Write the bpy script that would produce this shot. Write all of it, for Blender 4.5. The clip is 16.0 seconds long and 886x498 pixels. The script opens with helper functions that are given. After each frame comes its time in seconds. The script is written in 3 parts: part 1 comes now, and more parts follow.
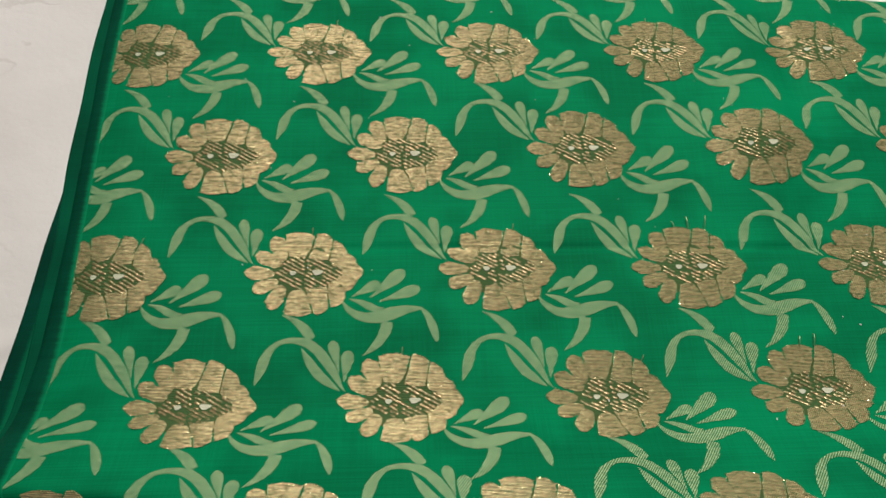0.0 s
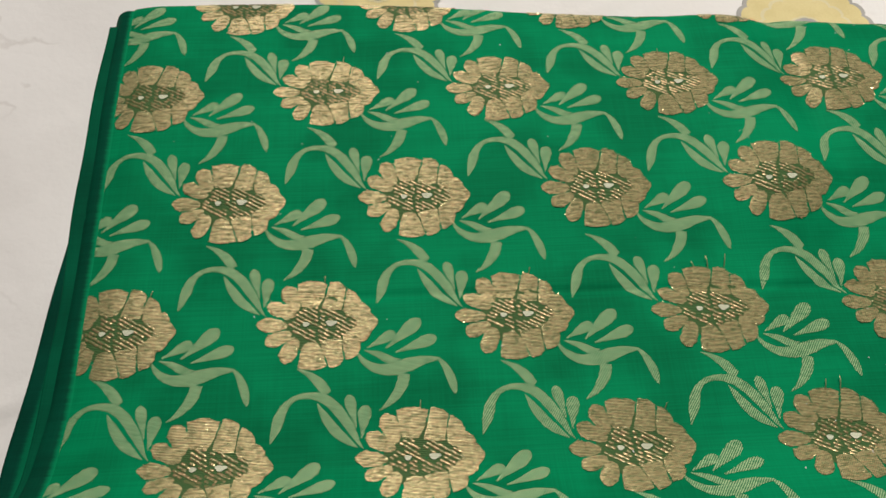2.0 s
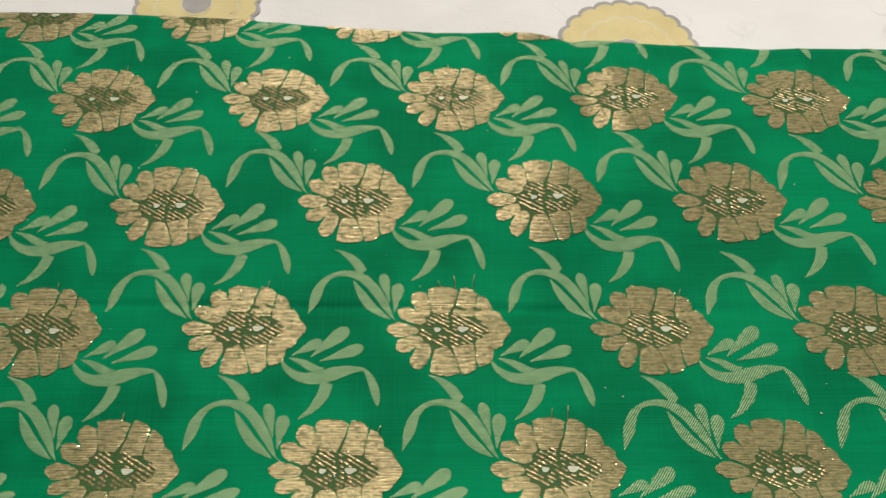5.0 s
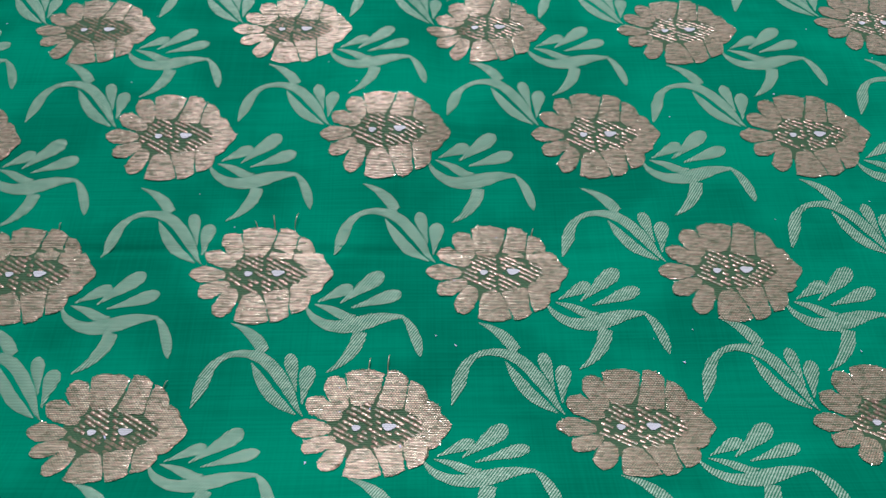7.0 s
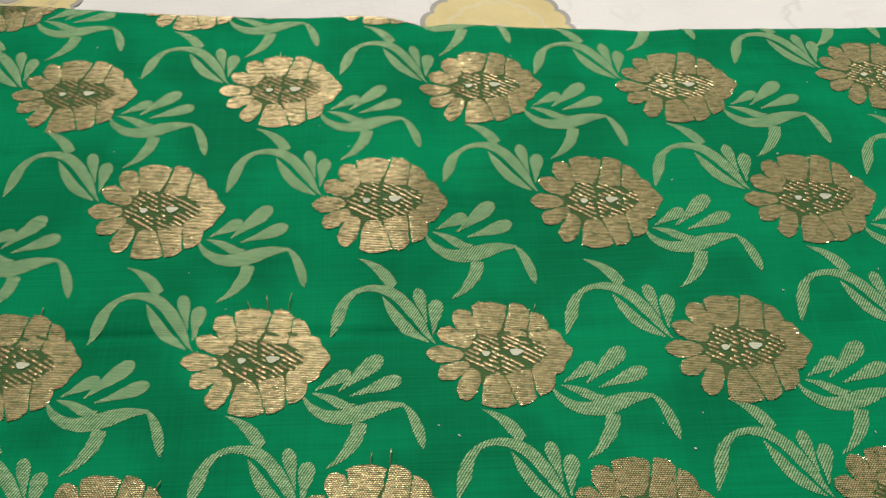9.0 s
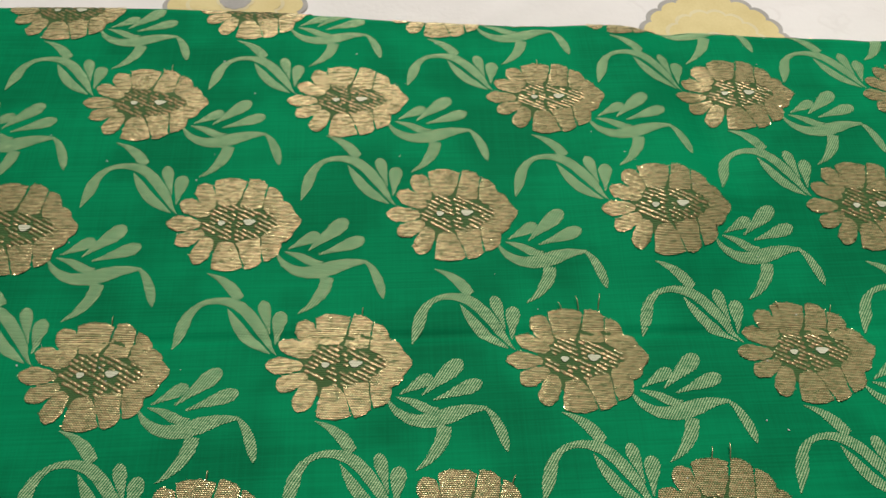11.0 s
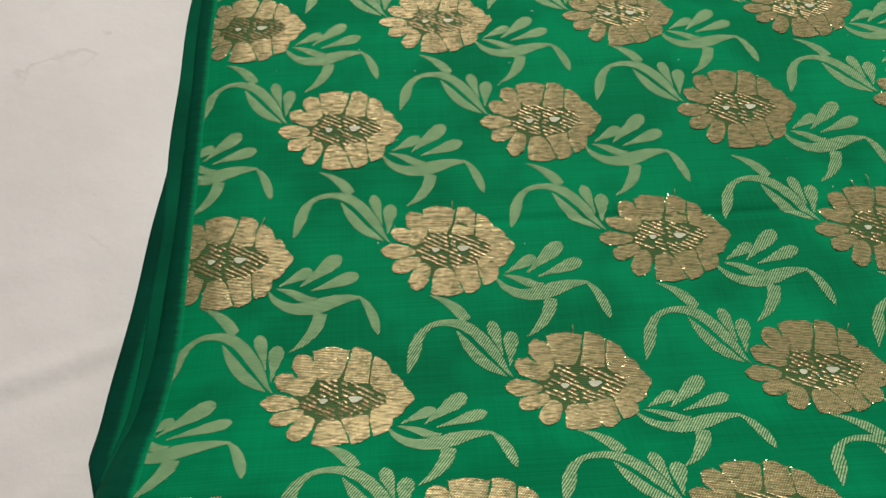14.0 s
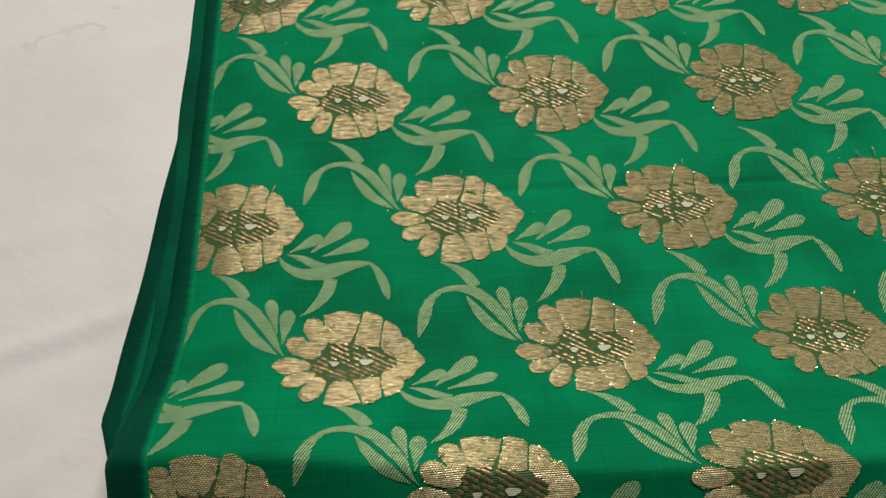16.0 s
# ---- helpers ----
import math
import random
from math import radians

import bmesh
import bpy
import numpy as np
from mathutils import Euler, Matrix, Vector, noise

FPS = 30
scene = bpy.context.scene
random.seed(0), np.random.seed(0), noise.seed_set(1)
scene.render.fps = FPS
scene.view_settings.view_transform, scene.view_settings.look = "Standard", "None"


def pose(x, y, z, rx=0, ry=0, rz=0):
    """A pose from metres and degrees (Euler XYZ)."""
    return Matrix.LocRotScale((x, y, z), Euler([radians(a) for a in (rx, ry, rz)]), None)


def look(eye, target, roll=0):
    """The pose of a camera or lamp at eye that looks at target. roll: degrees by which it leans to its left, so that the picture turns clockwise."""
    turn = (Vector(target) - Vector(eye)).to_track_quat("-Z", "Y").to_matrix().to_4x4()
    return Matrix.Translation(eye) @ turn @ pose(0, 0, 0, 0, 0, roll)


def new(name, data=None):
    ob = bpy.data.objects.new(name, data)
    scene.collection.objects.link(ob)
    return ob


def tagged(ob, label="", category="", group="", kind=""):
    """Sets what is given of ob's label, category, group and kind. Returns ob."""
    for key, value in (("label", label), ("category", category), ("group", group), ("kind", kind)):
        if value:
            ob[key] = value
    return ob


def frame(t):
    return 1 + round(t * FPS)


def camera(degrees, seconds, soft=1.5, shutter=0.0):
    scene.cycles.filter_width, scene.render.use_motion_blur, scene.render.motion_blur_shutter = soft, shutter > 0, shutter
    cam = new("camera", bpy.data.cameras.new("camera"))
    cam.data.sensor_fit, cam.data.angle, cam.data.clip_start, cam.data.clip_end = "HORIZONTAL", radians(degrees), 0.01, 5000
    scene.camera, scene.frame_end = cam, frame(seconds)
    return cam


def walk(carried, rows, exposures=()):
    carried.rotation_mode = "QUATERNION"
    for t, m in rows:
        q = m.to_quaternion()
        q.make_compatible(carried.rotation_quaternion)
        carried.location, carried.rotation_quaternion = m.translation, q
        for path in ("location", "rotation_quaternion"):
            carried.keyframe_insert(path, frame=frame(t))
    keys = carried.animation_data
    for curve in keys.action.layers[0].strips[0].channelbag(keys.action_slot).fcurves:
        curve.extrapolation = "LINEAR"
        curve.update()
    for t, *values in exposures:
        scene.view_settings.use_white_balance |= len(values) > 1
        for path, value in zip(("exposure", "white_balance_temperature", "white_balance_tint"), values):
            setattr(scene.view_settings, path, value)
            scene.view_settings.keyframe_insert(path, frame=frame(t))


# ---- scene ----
cam = camera(54.2, 16.0)
H = 0.030          # height of the folded cloth over the bed sheet
METRES = 0.6032
CUT = -0.0155      # where the pattern ends at the selvedge
BASE = pose(0.1197, -0.2731, 0.3193 + H, -62.300, -1.676, -1.870)
ROWS = [
    (0.0, 0.0, 0.0, 0.0, 0.0, 0.0, -0.0),
    (0.5, -0.0053, -0.0037, 0.0059, 0.04, 0.08, 0.11),
    (1.0, -0.0109, -0.0011, 0.0109, 0.05, 0.0, 0.39),
    (1.5, -0.0136, 0.0034, 0.024, -0.08, -0.17, 0.82),
    (2.0, -0.0117, 0.0131, 0.0352, -0.18, -0.34, 1.23),
    (2.5, -0.0165, 0.0154, 0.0198, -0.07, -0.45, 1.28),
    (3.0, -0.0039, 0.012, 0.0207, 0.27, -0.49, 0.9),
    (3.5, 0.0119, 0.0099, 0.0177, 1.1, -0.18, 0.11),
    (4.0, 0.0686, 0.0085, 0.0213, 2.3, -0.11, -1.16),
    (4.5, 0.1291, 0.0252, 0.0328, 2.24, 0.54, -1.02),
    (5.0, 0.1888, 0.0364, 0.0212, 2.26, 1.94, -0.68),
    (7.5, 0.2877, 0.1242, -0.0376, 1.18, 4.29, 0.06),
    (8.0, 0.291, 0.1185, -0.0106, 0.84, 4.04, 0.84),
    (8.5, 0.2981, 0.1238, 0.0062, 0.53, 3.69, 1.1),
    (9.0, 0.2753, 0.1304, 0.0175, 0.36, 3.55, 0.81),
    (9.5, 0.2182, 0.1248, 0.0201, 0.17, 3.56, 0.45),
    (10.0, 0.1635, 0.119, 0.0243, -0.0, 3.58, 0.32),
    (12.5, -0.0186, 0.0862, -0.0233, -2.09, 3.38, 1.76),
    (13.0, -0.0711, 0.0828, -0.0482, -1.56, 4.17, 1.27),
    (13.5, -0.1056, 0.0725, -0.0416, -0.6, 4.3, 1.52),
    (14.0, -0.0989, 0.0709, -0.0524, 0.03, 4.02, 2.26),
    (14.5, -0.11, 0.066, -0.0543, 0.44, 5.11, 1.37),
    (15.0, -0.1164, 0.0554, -0.0622, 0.23, 5.76, 0.77),
    (15.5, -0.1213, 0.058, -0.071, 0.36, 5.15, 0.52),
    (16.0, -0.1074, 0.069, -0.0709, -0.22, 3.92, 2.1),
]
EXPOSURES = [
    (0.0, 0.0, 6500, 10),
    (5.2, 0.0, 6500, 10),
    (7.3, 0.12, 4900, 41),
    (7.6, 0.12, 4950, 40),
    (8.0, 0.02, 5700, 30),
    (8.5, -0.02, 6100, 21),
    (9.0, 0.0, 6500, 10),
    (16.0, 0.0, 6500, 10),
]
walk(cam, [(t, BASE @ pose(METRES * x, METRES * y, METRES * z, 90 + pitch, roll, yaw)) for t, x, y, z, yaw, pitch, roll in ROWS], EXPOSURES)

# ---- light: one long ceiling lamp beyond the bed's far side, in a closed room ----
world = bpy.data.worlds.new("room_air")
world.use_nodes = True
world.node_tree.nodes["Background"].inputs["Color"].default_value = (0.9, 0.95, 1.0, 1)
world.node_tree.nodes["Background"].inputs["Strength"].default_value = 0.02
scene.world = world
lamp_data = bpy.data.lights.new("ceiling_lamp", "AREA")
lamp_data.shape, lamp_data.size, lamp_data.size_y = "RECTANGLE", 0.9, 0.16
lamp_data.energy, lamp_data.color = 15.7, (1.0, 0.95, 0.89)
lamp_data.spread = radians(96)
lamp = new("ceiling_lamp", lamp_data)
lamp.matrix_world = look((0.28, 0.95, 2.02), (0.62, -0.05, 0.0))
tagged(lamp, "long white ceiling lamp over the bed", "lamp")


# ---- materials ----
class Nodes:
    """Short hand for building a node material."""

    def __init__(self, name):
        self.mat = bpy.data.materials.new(name)
        self.mat.use_nodes = True
        self.nt = self.mat.node_tree
        self.bsdf = self.nt.nodes["Principled BSDF"]

    def node(self, kind, **values):
        n = self.nt.nodes.new(kind)
        for key, value in values.items():
            n.inputs[key.replace("_", " ")].default_value = value
        return n

    def link(self, a, b):
        self.nt.links.new(a, b)

    def math(self, op, a, b=0.0, c=0.0):
        n = self.nt.nodes.new("ShaderNodeMath")
        n.operation = op
        for socket, value in zip(n.inputs, (a, b, c)):
            if isinstance(value, (int, float)):
                socket.default_value = value
            else:
                self.link(value, socket)
        return n.outputs[0]

    def mix(self, fac, a, b):
        n = self.nt.nodes.new("ShaderNodeMix")
        n.data_type = "RGBA"
        for socket, value in ((n.inputs[0], fac), (n.inputs[6], a), (n.inputs[7], b)):
            if isinstance(value, (int, float)):
                socket.default_value = value
            elif isinstance(value, tuple):
                socket.default_value = (*value, 1)
            else:
                self.link(value, socket)
        return n.outputs[2]

    def ramp(self, value, low, high):
        n = self.nt.nodes.new("ShaderNodeMapRange")
        n.interpolation_type = "SMOOTHSTEP"
        n.inputs["From Min"].default_value, n.inputs["From Max"].default_value = low, high
        self.link(value, n.inputs["Value"])
        return n.outputs["Result"]

    def uv(self):
        n = self.nt.nodes.new("ShaderNodeUVMap")
        n.uv_map = "weave"
        return n.outputs["UV"]

    def noise(self, vector, scale, detail=3.0, stretch=(1, 1, 1)):
        m = self.nt.nodes.new("ShaderNodeMapping")
        m.inputs["Scale"].default_value = stretch
        self.link(vector, m.inputs["Vector"])
        n = self.node("ShaderNodeTexNoise", Scale=scale, Detail=detail)
        self.link(m.outputs["Vector"], n.inputs["Vector"])
        return n.outputs["Fac"]

    def position(self):
        return self.nt.nodes.new("ShaderNodeNewGeometry").outputs["Position"]

    def bump(self, height, strength, distance):
        n = self.node("ShaderNodeBump", Strength=strength, Distance=distance)
        self.link(height, n.inputs["Height"])
        self.link(n.outputs["Normal"], self.bsdf.inputs["Normal"])

    def set(self, **values):
        for key, value in values.items():
            socket = self.bsdf.inputs[key.replace("_", " ")]
            if isinstance(value, (int, float, tuple)):
                socket.default_value = value if not isinstance(value, tuple) else (*value, 1)
            else:
                self.link(value, socket)
        return self


def ground_cloth(name, base, dark, gloss=0.55, inner=None, span=(CUT - 0.0028, CUT + 0.0002)):
    """Fine plain-woven silk cotton: uneven yarns both ways and soft patches."""
    n = Nodes(name)
    uv = n.uv()
    weft = n.noise(uv, 240.0, 3.0, (0.10, 6.0, 1))
    warp = n.noise(uv, 240.0, 2.0, (6.0, 0.10, 1))
    patch = n.noise(uv, 22.0, 4.0)
    yarn = n.math("ADD", n.math("MULTIPLY", weft, 0.65), n.math("MULTIPLY", warp, 0.35))
    streak = n.noise(uv, 26.0, 3.0, (0.35, 2.2, 1))
    tone = n.math("ADD", n.math("MULTIPLY", n.ramp(yarn, 0.36, 0.64), 0.30), n.math("MULTIPLY", n.ramp(patch, 0.40, 0.60), 0.48))
    tone = n.math("ADD", tone, n.math("MULTIPLY", n.ramp(streak, 0.35, 0.65), 0.22))
    colour = n.mix(tone, dark, base)
    if inner:  # the ground's warp gives way to the selvedge's over a few threads
        split = n.nt.nodes.new("ShaderNodeSeparateXYZ")
        n.link(uv, split.inputs[0])
        edge = n.math("ADD", split.outputs[0], n.math("MULTIPLY", n.math("SUBTRACT", weft, 0.5), 0.002))
        colour = n.mix(n.ramp(edge, *span), colour, inner)
    n.set(Base_Color=colour, Roughness=gloss, Specular_IOR_Level=0.04)
    n.bump(yarn, 0.25, 0.0004)
    return n.mat


def zari(name, thread, gap, row_mm, float_mm, shift, metal, rough, cover=0.5, relief=0.5, glitter=0.0, twill=0.0, lacquer=0.25):
    """Supplementary weft: bright floats in staggered rows over a darker ground."""
    n = Nodes(name)
    uv = n.uv()
    split = n.nt.nodes.new("ShaderNodeSeparateXYZ")
    n.link(uv, split.inputs[0])
    wobble = n.math("MULTIPLY", n.noise(uv, 130.0, 2.0), 0.8)
    u = n.math("ADD", n.math("MULTIPLY", split.outputs[0], 1000.0), wobble)
    v = n.math("ADD", n.math("MULTIPLY", split.outputs[1], 1000.0 / row_mm), n.math("MULTIPLY", wobble, 0.35))
    row = n.math("FLOOR", v)
    across = n.math("ABSOLUTE", n.math("SUBTRACT", n.math("MULTIPLY", n.math("FRACT", v), 2.0), 1.0))
    along = n.math("FRACT", n.math("ADD", n.math("MULTIPLY", u, 1.0 / float_mm), n.math("MULTIPLY", row, shift)))
    along = n.math("ABSOLUTE", n.math("SUBTRACT", n.math("MULTIPLY", along, 2.0), 1.0))
    round_yarn = n.math("SUBTRACT", 1.0, n.math("POWER", across, 2.0))
    dash = n.math("SUBTRACT", 1.0, n.math("POWER", along, 1.6))
    height = n.math("MULTIPLY", round_yarn, dash)
    if twill:  # floats step sideways evenly from row to row and read as slanting lines
        slant = n.math("FRACT", n.math("ADD", n.math("MULTIPLY", u, 1.0 / float_mm), n.math("MULTIPLY", v, shift)))
        line = n.math("SUBTRACT", 1.0, n.math("ABSOLUTE", n.math("SUBTRACT", n.math("MULTIPLY", slant, 2.0), 1.0)))
        height = n.math("ADD", n.math("MULTIPLY", height, 1.0 - twill), n.math("MULTIPLY", line, twill))
    worn = n.noise(uv, 420.0, 3.0, (0.5, 2.0, 1))
    mask = n.ramp(n.math("ADD", height, n.math("MULTIPLY", n.math("SUBTRACT", worn, 0.5), 0.9)), cover - 0.2, cover + 0.2)
    patch = n.noise(uv, 60.0, 3.0)
    bright = n.mix(n.ramp(patch, 0.3, 0.7), tuple(c * 0.72 for c in thread), thread)
    shine = n.math("MULTIPLY", mask, metal)
    if glitter:  # bright and dull specks paint glints into the thread colour and metal; bare spots show the ground
        speck = n.noise(uv, 900.0, 1.0, (0.8, 1.2, 1))
        bright = n.mix(n.ramp(speck, 0.40, 0.62), tuple(c * (1 - 0.38 * glitter) for c in thread), tuple(min(c * (1 + 0.42 * glitter), 0.97) for c in thread))
        bare = n.noise(uv, 470.0, 2.0, (0.7, 1.3, 1))
        mask = n.math("MULTIPLY", mask, n.math("SUBTRACT", 1.0, n.math("MULTIPLY", n.ramp(bare, 0.58, 0.70), glitter)))
        shine = n.math("MULTIPLY", mask, n.math("ADD", metal, n.math("MULTIPLY", n.ramp(speck, 0.55, 0.66), 0.75 * glitter)))
    n.set(Base_Color=n.mix(mask, gap, bright), Metallic=shine,
          Roughness=n.math("ADD", rough, n.math("MULTIPLY", worn, 0.12)), Specular_IOR_Level=lacquer, Specular_Tint=(1.0, 0.82, 0.58))
    n.bump(n.math("ADD", round_yarn, n.math("MULTIPLY", worn, 0.35)), relief, 0.0004)
    return n.mat


def plain(name, base, dark, scale, rough=0.8, bump=0.2, metal=0.0, depth=0.0005):
    """A matt surface with soft uneven tone and fine relief."""
    n = Nodes(name)
    p = n.position()
    coarse, fine = n.noise(p, scale, 4.0), n.noise(p, scale * 14, 3.0)
    tone = n.math("ADD", n.math("MULTIPLY", coarse, 0.7), n.math("MULTIPLY", fine, 0.3))
    n.set(Base_Color=n.mix(n.ramp(tone, 0.32, 0.68), dark, base), Roughness=rough, Metallic=metal)
    n.bump(fine, bump, depth)
    return n.mat


GREEN = ground_cloth("green_silk_cotton", (0.0002, 0.252, 0.098), (0.0002, 0.138, 0.052), 0.7)
SELVEDGE = ground_cloth("dark_green_selvedge", (0.001, 0.080, 0.042), (0.001, 0.045, 0.024), 0.7, (0.0005, 0.235, 0.092))
# lower layers are the same cloth; their shade is put into darker greens
UNDER_SHADED = ground_cloth("shaded_green_under_layer", (0.001, 0.100, 0.050), (0.001, 0.060, 0.030), 0.7)
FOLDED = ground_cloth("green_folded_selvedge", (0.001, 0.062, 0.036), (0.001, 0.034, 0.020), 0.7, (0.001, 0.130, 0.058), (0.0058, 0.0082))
ROLLED_SHADED = ground_cloth("shaded_green_rolled_edge", (0.001, 0.105, 0.050), (0.001, 0.060, 0.030), 0.7)
GOLD = zari("gold_zari", (0.94, 0.640, 0.335), (0.066, 0.130, 0.044), 0.60, 0.82, 0.5, 0.31, 0.22, 0.36, 0.65, 0.75, lacquer=0.9)
LEAF = zari("pale_green_zari", (0.400, 0.560, 0.300), (0.022, 0.180, 0.068), 0.50, 0.95, -0.36, 0.10, 0.40, 0.49, 0.4, 0.35, 0.80)
CORE = zari("dark_olive_core", (0.078, 0.158, 0.054), (0.045, 0.115, 0.038), 0.70, 1.30, 0.40, 0.1, 0.50)
EYE = zari("cream_eye_thread", (0.80, 0.80, 0.62), (0.58, 0.62, 0.42), 0.6, 1.0, 0.5, 0.05, 0.4, 0.25)


def float_thread():
    """Lacquered metal thread over an olive core: dull from most sides, bright where it throws the lamp back."""
    n = Nodes("gold_float_thread")
    p = n.position()
    worn, fine = n.noise(p, 700.0, 2.0), n.noise(p, 3000.0, 2.0)
    n.set(Base_Color=n.mix(n.ramp(worn, 0.42, 0.62), (0.105, 0.145, 0.050), (0.40, 0.285, 0.150)), Metallic=n.math("MULTIPLY", n.ramp(worn, 0.40, 0.62), 0.55),
          Roughness=n.math("ADD", 0.20, n.math("MULTIPLY", fine, 0.22)), Specular_IOR_Level=0.9, Specular_Tint=(1.0, 0.78, 0.52))
    n.bump(fine, 0.4, 0.0002)
    return n.mat


FLOAT = float_thread()


def sheet_cloth():
    """Washed cotton: crumpled all over, with the shade of small folds painted as faint darker lines."""
    n = Nodes("white_bed_sheet")
    p = n.position()
    wide, crumple, fine = n.noise(p, 9.0, 4.0), n.noise(p, 46.0, 6.0), n.noise(p, 420.0, 3.0)
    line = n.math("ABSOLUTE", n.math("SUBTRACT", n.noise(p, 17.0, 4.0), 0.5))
    crease_shade = n.math("MULTIPLY", n.math("SUBTRACT", 1.0, n.ramp(line, 0.0, 0.018)), n.ramp(n.noise(p, 11.0, 2.0), 0.52, 0.66))
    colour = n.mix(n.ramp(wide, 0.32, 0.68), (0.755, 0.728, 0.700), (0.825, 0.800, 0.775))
    n.set(Base_Color=n.mix(n.math("MULTIPLY", crease_shade, 0.30), colour, (0.52, 0.47, 0.43)), Roughness=0.85)
    n.bump(n.math("ADD", n.math("ADD", n.math("MULTIPLY", crumple, 0.8), n.math("MULTIPLY", crease_shade, -0.10)), n.math("MULTIPLY", fine, 0.05)), 0.65, 0.0024)
    return n.mat


SHEET = sheet_cloth()
PRINT_GREY = plain("grey_textile_print", (0.43, 0.41, 0.38), (0.34, 0.33, 0.31), 60.0, 0.85)
PRINT_YELLOW = plain("yellow_textile_print", (0.72, 0.61, 0.31), (0.64, 0.53, 0.25), 60.0, 0.85)
PRINT_CREAM = plain("cream_textile_print", (0.72, 0.64, 0.40), (0.64, 0.56, 0.34), 60.0, 0.85)
PAINT = plain("wall_paint", (0.32, 0.31, 0.295), (0.28, 0.27, 0.26), 2.0, 0.9)
THREAD = plain("gold_thread_end", (0.70, 0.55, 0.32), (0.5, 0.38, 0.2), 900.0, 0.3, 0.0, 0.6)
SPARK = plain("gold_sparkle_fleck", (0.74, 0.60, 0.34), (0.56, 0.44, 0.24), 900.0, 0.28, 0.0, 1.0)
LINT = plain("white_lint", (0.75, 0.77, 0.72), (0.60, 0.62, 0.58), 900.0, 0.6)


# ---- shape of the lying cloth: weave coordinates u (across), v (towards the far fold) to space ----
RIGHT = 0.60
FRONT_ROLL, FRONT_LEAN, FRONT_RISE, RISE_FROM = 0.0028, radians(40), radians(26), -0.166
BACK_ROLL, BACK_LEAN, BACK_DIP, DIP_FROM = 0.006, radians(82), radians(5), -0.020


def smooth(x):
    x = np.clip(x, 0, 1)
    return x * x * (3 - 2 * x)


def front_line(u):
    return -0.2050 - 0.0148 * smooth((u + 0.02) / 0.11) - 0.0035 * smooth((u - 0.09) / 0.08) + 0.0006 * np.sin(u * 38)


def back_line(u):
    return 0.0545 + 0.0024 * smooth((0.13 - u) / 0.07) - 0.0245 * smooth((u - 0.06) / 0.36) - 0.0010 * smooth((u - 0.13) / 0.06) * smooth((0.262 - u) / 0.03) + 0.0022 * np.exp(-((u - 0.275) / 0.022) ** 2)


# the puffed front fold lifts the cloth towards its edge, and the far side dips a little: way run and height won along the cloth
RUN = np.arange(0, 0.09, 0.0005)
FRONT_Y, FRONT_Z = (np.concatenate([[0], np.cumsum(f(FRONT_RISE * smooth(RUN[1:] / 0.014)) * 0.0005)]) for f in (np.cos, np.sin))
BACK_Y, BACK_Z = (np.concatenate([[0], np.cumsum(f(BACK_DIP * smooth(RUN[1:] / 0.020)) * 0.0005)]) for f in (np.cos, np.sin))


def lift_at(y):
    """How much the stack stands up or sinks at y."""
    return np.interp(np.maximum(RISE_FROM - y, 0), FRONT_Y, FRONT_Z) - np.interp(np.maximum(y - DIP_FROM, 0), BACK_Y, BACK_Z)


def swell(u, v):
    """Height of the upper face over its mean level: soft swells, creases and a valley."""
    z = 0.0006 * np.sin(u * 21 + 1.3) * np.sin(v * 27 + 0.4) + 0.0004 * np.sin(u * 47 + v * 33)
    crease = -0.105 + 0.0015 * np.sin(u * 14)
    z = z - 0.0012 * np.exp(-((v - crease) / 0.0016) ** 2) * smooth((u - 0.02) / 0.06) * smooth((0.40 - u) / 0.1)
    z = z - 0.0004 * np.exp(-((v + 0.060) / 0.0014) ** 2) * smooth((0.12 - u) / 0.06)
    z = z - 0.0030 * np.exp(-((u - 0.301 + 0.12 * v) / 0.009) ** 2) * smooth((v + 0.075) / 0.06)
    z = z - 0.0014 * np.exp(-((u - 0.388) / 0.010) ** 2) * smooth((v + 0.02) / 0.05)
    z = z - 0.0018 * smooth((CUT + 0.012 - u) / 0.016)
    z = z - 0.0032 * np.exp(-((v + 0.088) / 0.038) ** 2) * smooth((u - 0.03) / 0.06) * smooth((0.42 - u) / 0.08)
    z = z + 0.0062 * np.exp(-((u - 0.283) / 0.030) ** 2 - ((v + 0.056) / 0.026) ** 2)
    return z


def drape(u, v):
    u, v = np.asarray(u, float), np.asarray(v, float)
    x = u - 0.002 * smooth((-0.14 - v) / 0.06) * smooth((0.06 - u) / 0.08) - 0.0030 * smooth((-0.14 - v) / 0.05) * smooth((0.004 - u) / 0.018)
    f, b = front_line(u), back_line(u)
    flat = np.clip(v, f, b)
    s, r = np.maximum(RISE_FROM - flat, 0), np.maximum(flat - DIP_FROM, 0)
    y = flat + s - np.interp(s, RUN, FRONT_Y) - r + np.interp(r, RUN, BACK_Y)
    z = H + swell(u, flat) + np.interp(s, RUN, FRONT_Z) - np.interp(r, RUN, BACK_Z)
    for side, start, roll, lean, first in ((-1, f, FRONT_ROLL, FRONT_LEAN, -FRONT_RISE), (1, b, BACK_ROLL, BACK_LEAN, BACK_DIP)):
        d = np.maximum(side * (v - start), 0)
        a = np.minimum(first + d / roll, lean)
        extra = np.maximum(d - roll * (lean - first), 0)
        y = y + side * (roll * (np.sin(a) - math.sin(first)) + extra * math.cos(lean))
        z = z - roll * (math.cos(first) - np.cos(a)) - extra * math.sin(lean)
    return np.stack([x, y, z], -1)


